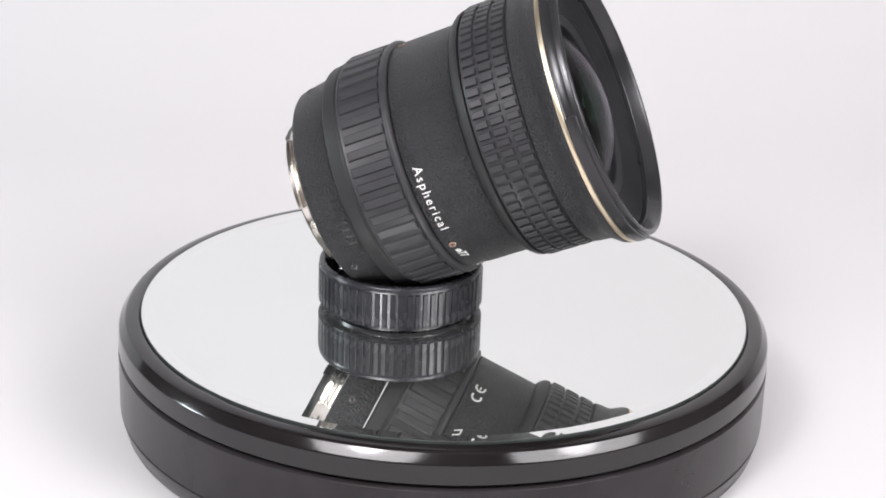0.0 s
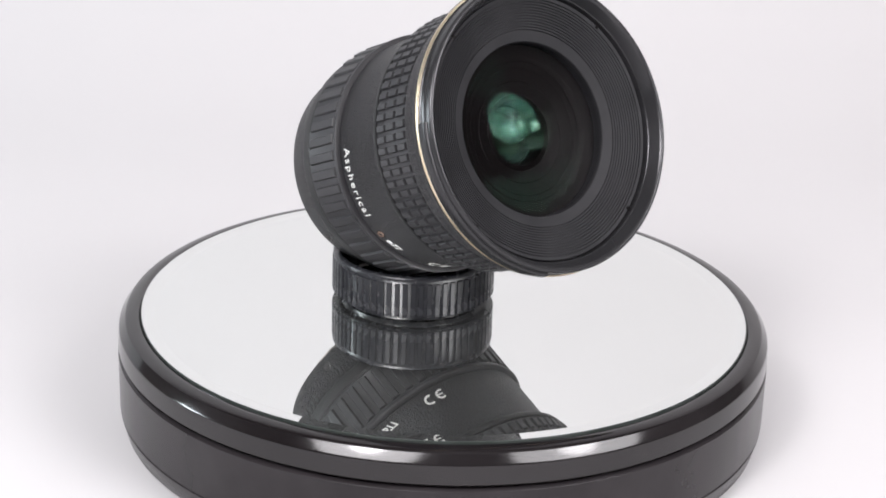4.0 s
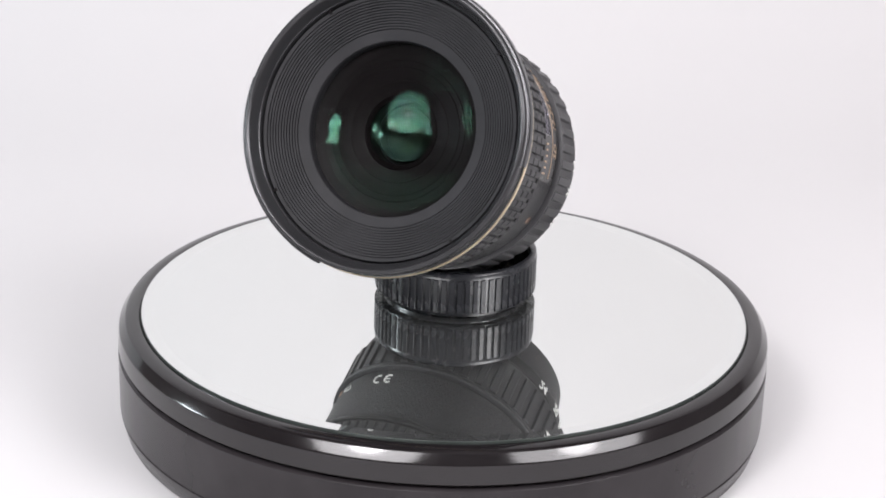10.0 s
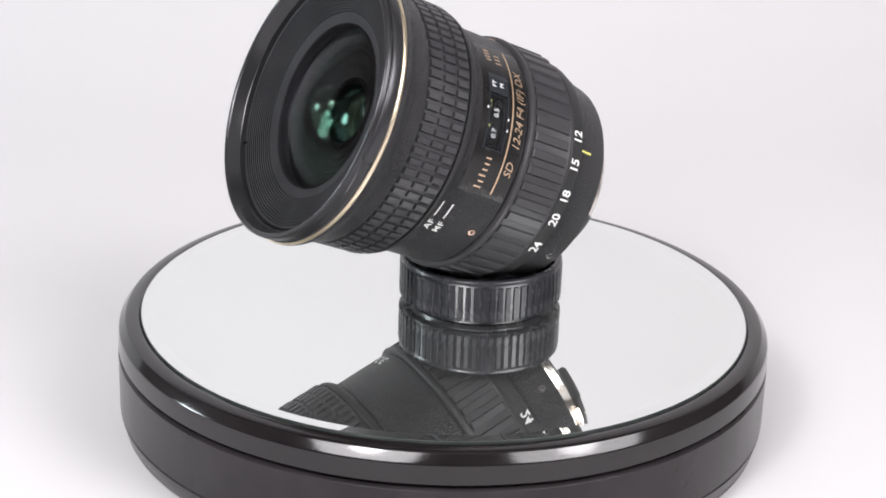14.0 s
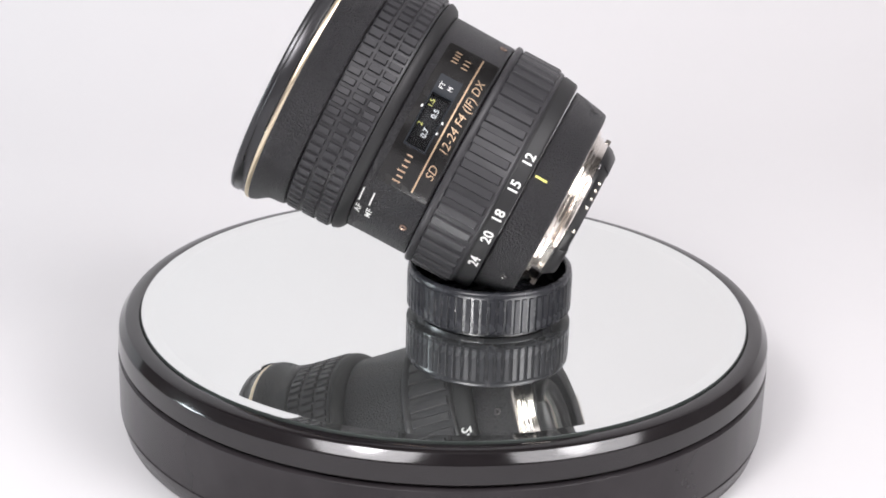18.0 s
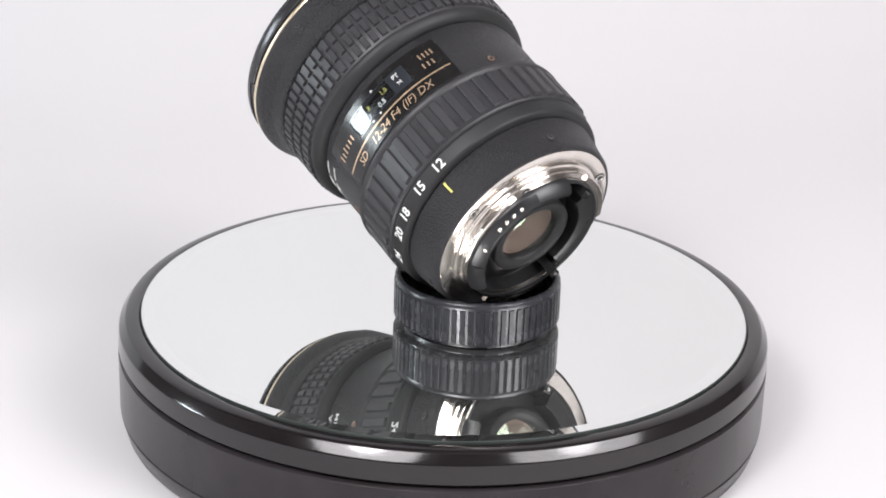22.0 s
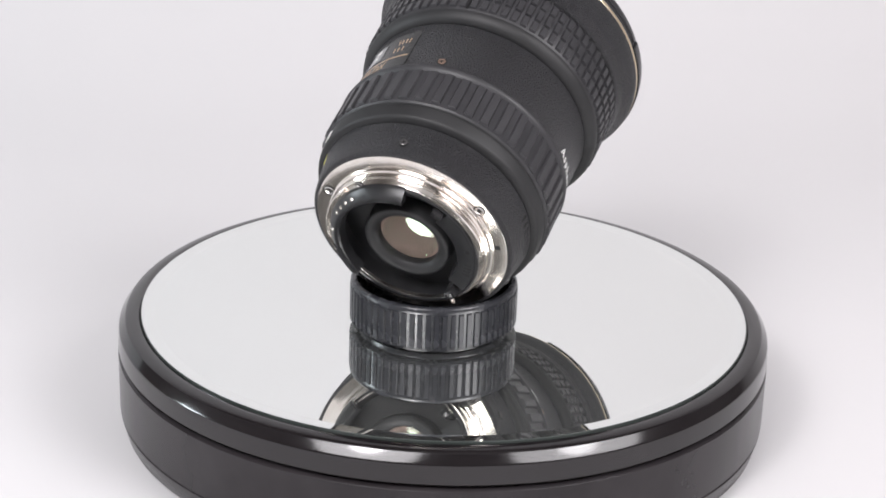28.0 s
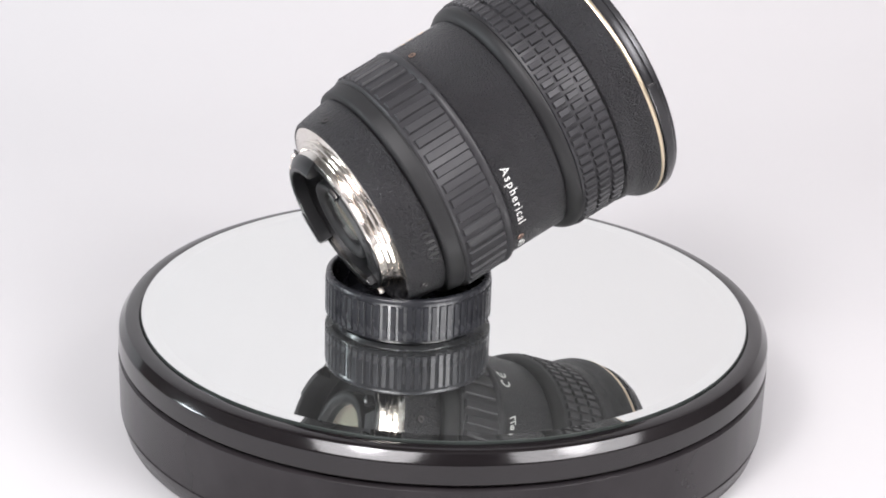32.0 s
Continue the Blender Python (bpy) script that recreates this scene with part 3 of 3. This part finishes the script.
part("print", text_mesh("print", "Aspherical", 3.8, 0.0, 95.9, 34.95, 0.0, space=1.3, bold=0.004), WHITEINK, main_barrel, "white printed word")
part("print", text_mesh("print", "\u00f877", 3.2, -0.1, 132.6, 34.95, 0.15), WHITEINK, main_barrel)


def mark_letter(ang, bar):
    """An open ring of the conformity mark, with a middle bar or without, laid on the barrel."""
    R0, R1, r = 1.15, 1.8, 34.93
    verts, faces = [], []

    def put(u, v, h):
        a = radians(ang) + u / r
        verts.append(((r + h) * math.cos(a) * MM, (r + h) * math.sin(a) * MM, (0.5 + v) * MM))

    n = 20
    for i in range(n + 1):
        b = radians(60 + 240 * i / n)
        for q, h in ((R0, 0.0), (R0, 0.08), (R1, 0.08), (R1, 0.0)):
            put(q * math.cos(b), q * math.sin(b), h)
    for i in range(n):
        for q in range(3):
            faces.append((4 * i + q, 4 * i + 4 + q, 4 * i + 5 + q, 4 * i + 1 + q))
    faces += [(0, 1, 2, 3), tuple(4 * n + q for q in (3, 2, 1, 0))]
    if bar:
        k = len(verts)
        for h in (0.0, 0.085):
            for u, v in ((-1.4, -0.22), (0.5, -0.22), (0.5, 0.22), (-1.4, 0.22)):
                put(u, v, h)
        faces += [(k + 4, k + 5, k + 6, k + 7), (k, k + 1, k + 5, k + 4), (k + 1, k + 2, k + 6, k + 5), (k + 2, k + 3, k + 7, k + 6), (k + 3, k, k + 4, k + 7)]
    return mesh_of("mark_letter", verts, faces)


part("print", mark_letter(157.3, False), WHITEINK, main_barrel)
part("print", mark_letter(163.9, True), WHITEINK, main_barrel)
part("print", text_mesh("print", "MF", 2.7, 10.9, -122.4, 35.0, width=1.25, space=1.12, bold=0.01), WHITEINK, main_barrel)
part("index_line", band("index_line", 11.45, 11.95, -116.4, -107.4, 34.96, 0.10, 6), WHITEINK, main_barrel)
part("print", text_mesh("print", "AF", 2.7, 14.4, -122.0, 35.1, width=1.25, space=1.12, bold=0.01), WHITEINK, main_barrel)
part("index_line", band("index_line", 14.9, 15.35, -116.2, -107.2, 35.04, 0.08, 6), WHITEINK, main_barrel)
for body, a in (("12", -56.1), ("15", -70.6), ("18", -86.6), ("20", -99.0), ("24", -116.3)):
    part("zoom_number", text_mesh("zoom_number", body, 4.2, -22.95, a, 34.72, slope=0.1), WHITEINK, zoom_ring)
part("index_mark", band("index_mark", -30.4, -26.6, -61.3, -60.1, (31.85, 32.35), 0.05, 2), YELLOWINK, rear_barrel)
# the engraved identity number as plain bars
for i in range(7):
    a = 82.0 + i * 4.2
    part("engraved_bar", band("engraved_bar", -29.2, -26.6, a - 0.75, a + 0.75, (31.95, 32.35), 0.04, 2), EMBOSS, rear_barrel)


# ---- what turns ----
def turn(t):
    """Turn of the platter in degrees at t seconds."""
    return 1.8806 - 10.01109 * t + 0.0011047 * (t - 16) ** 2


def motions():
    rows = [(float(t), pose(0, 0, 0, 0, 0, turn(t))) for t in range(33)]
    walk(platter, rows)
    walk(rear_cap, rows)
    walk(camera_lens, rows)


motions()
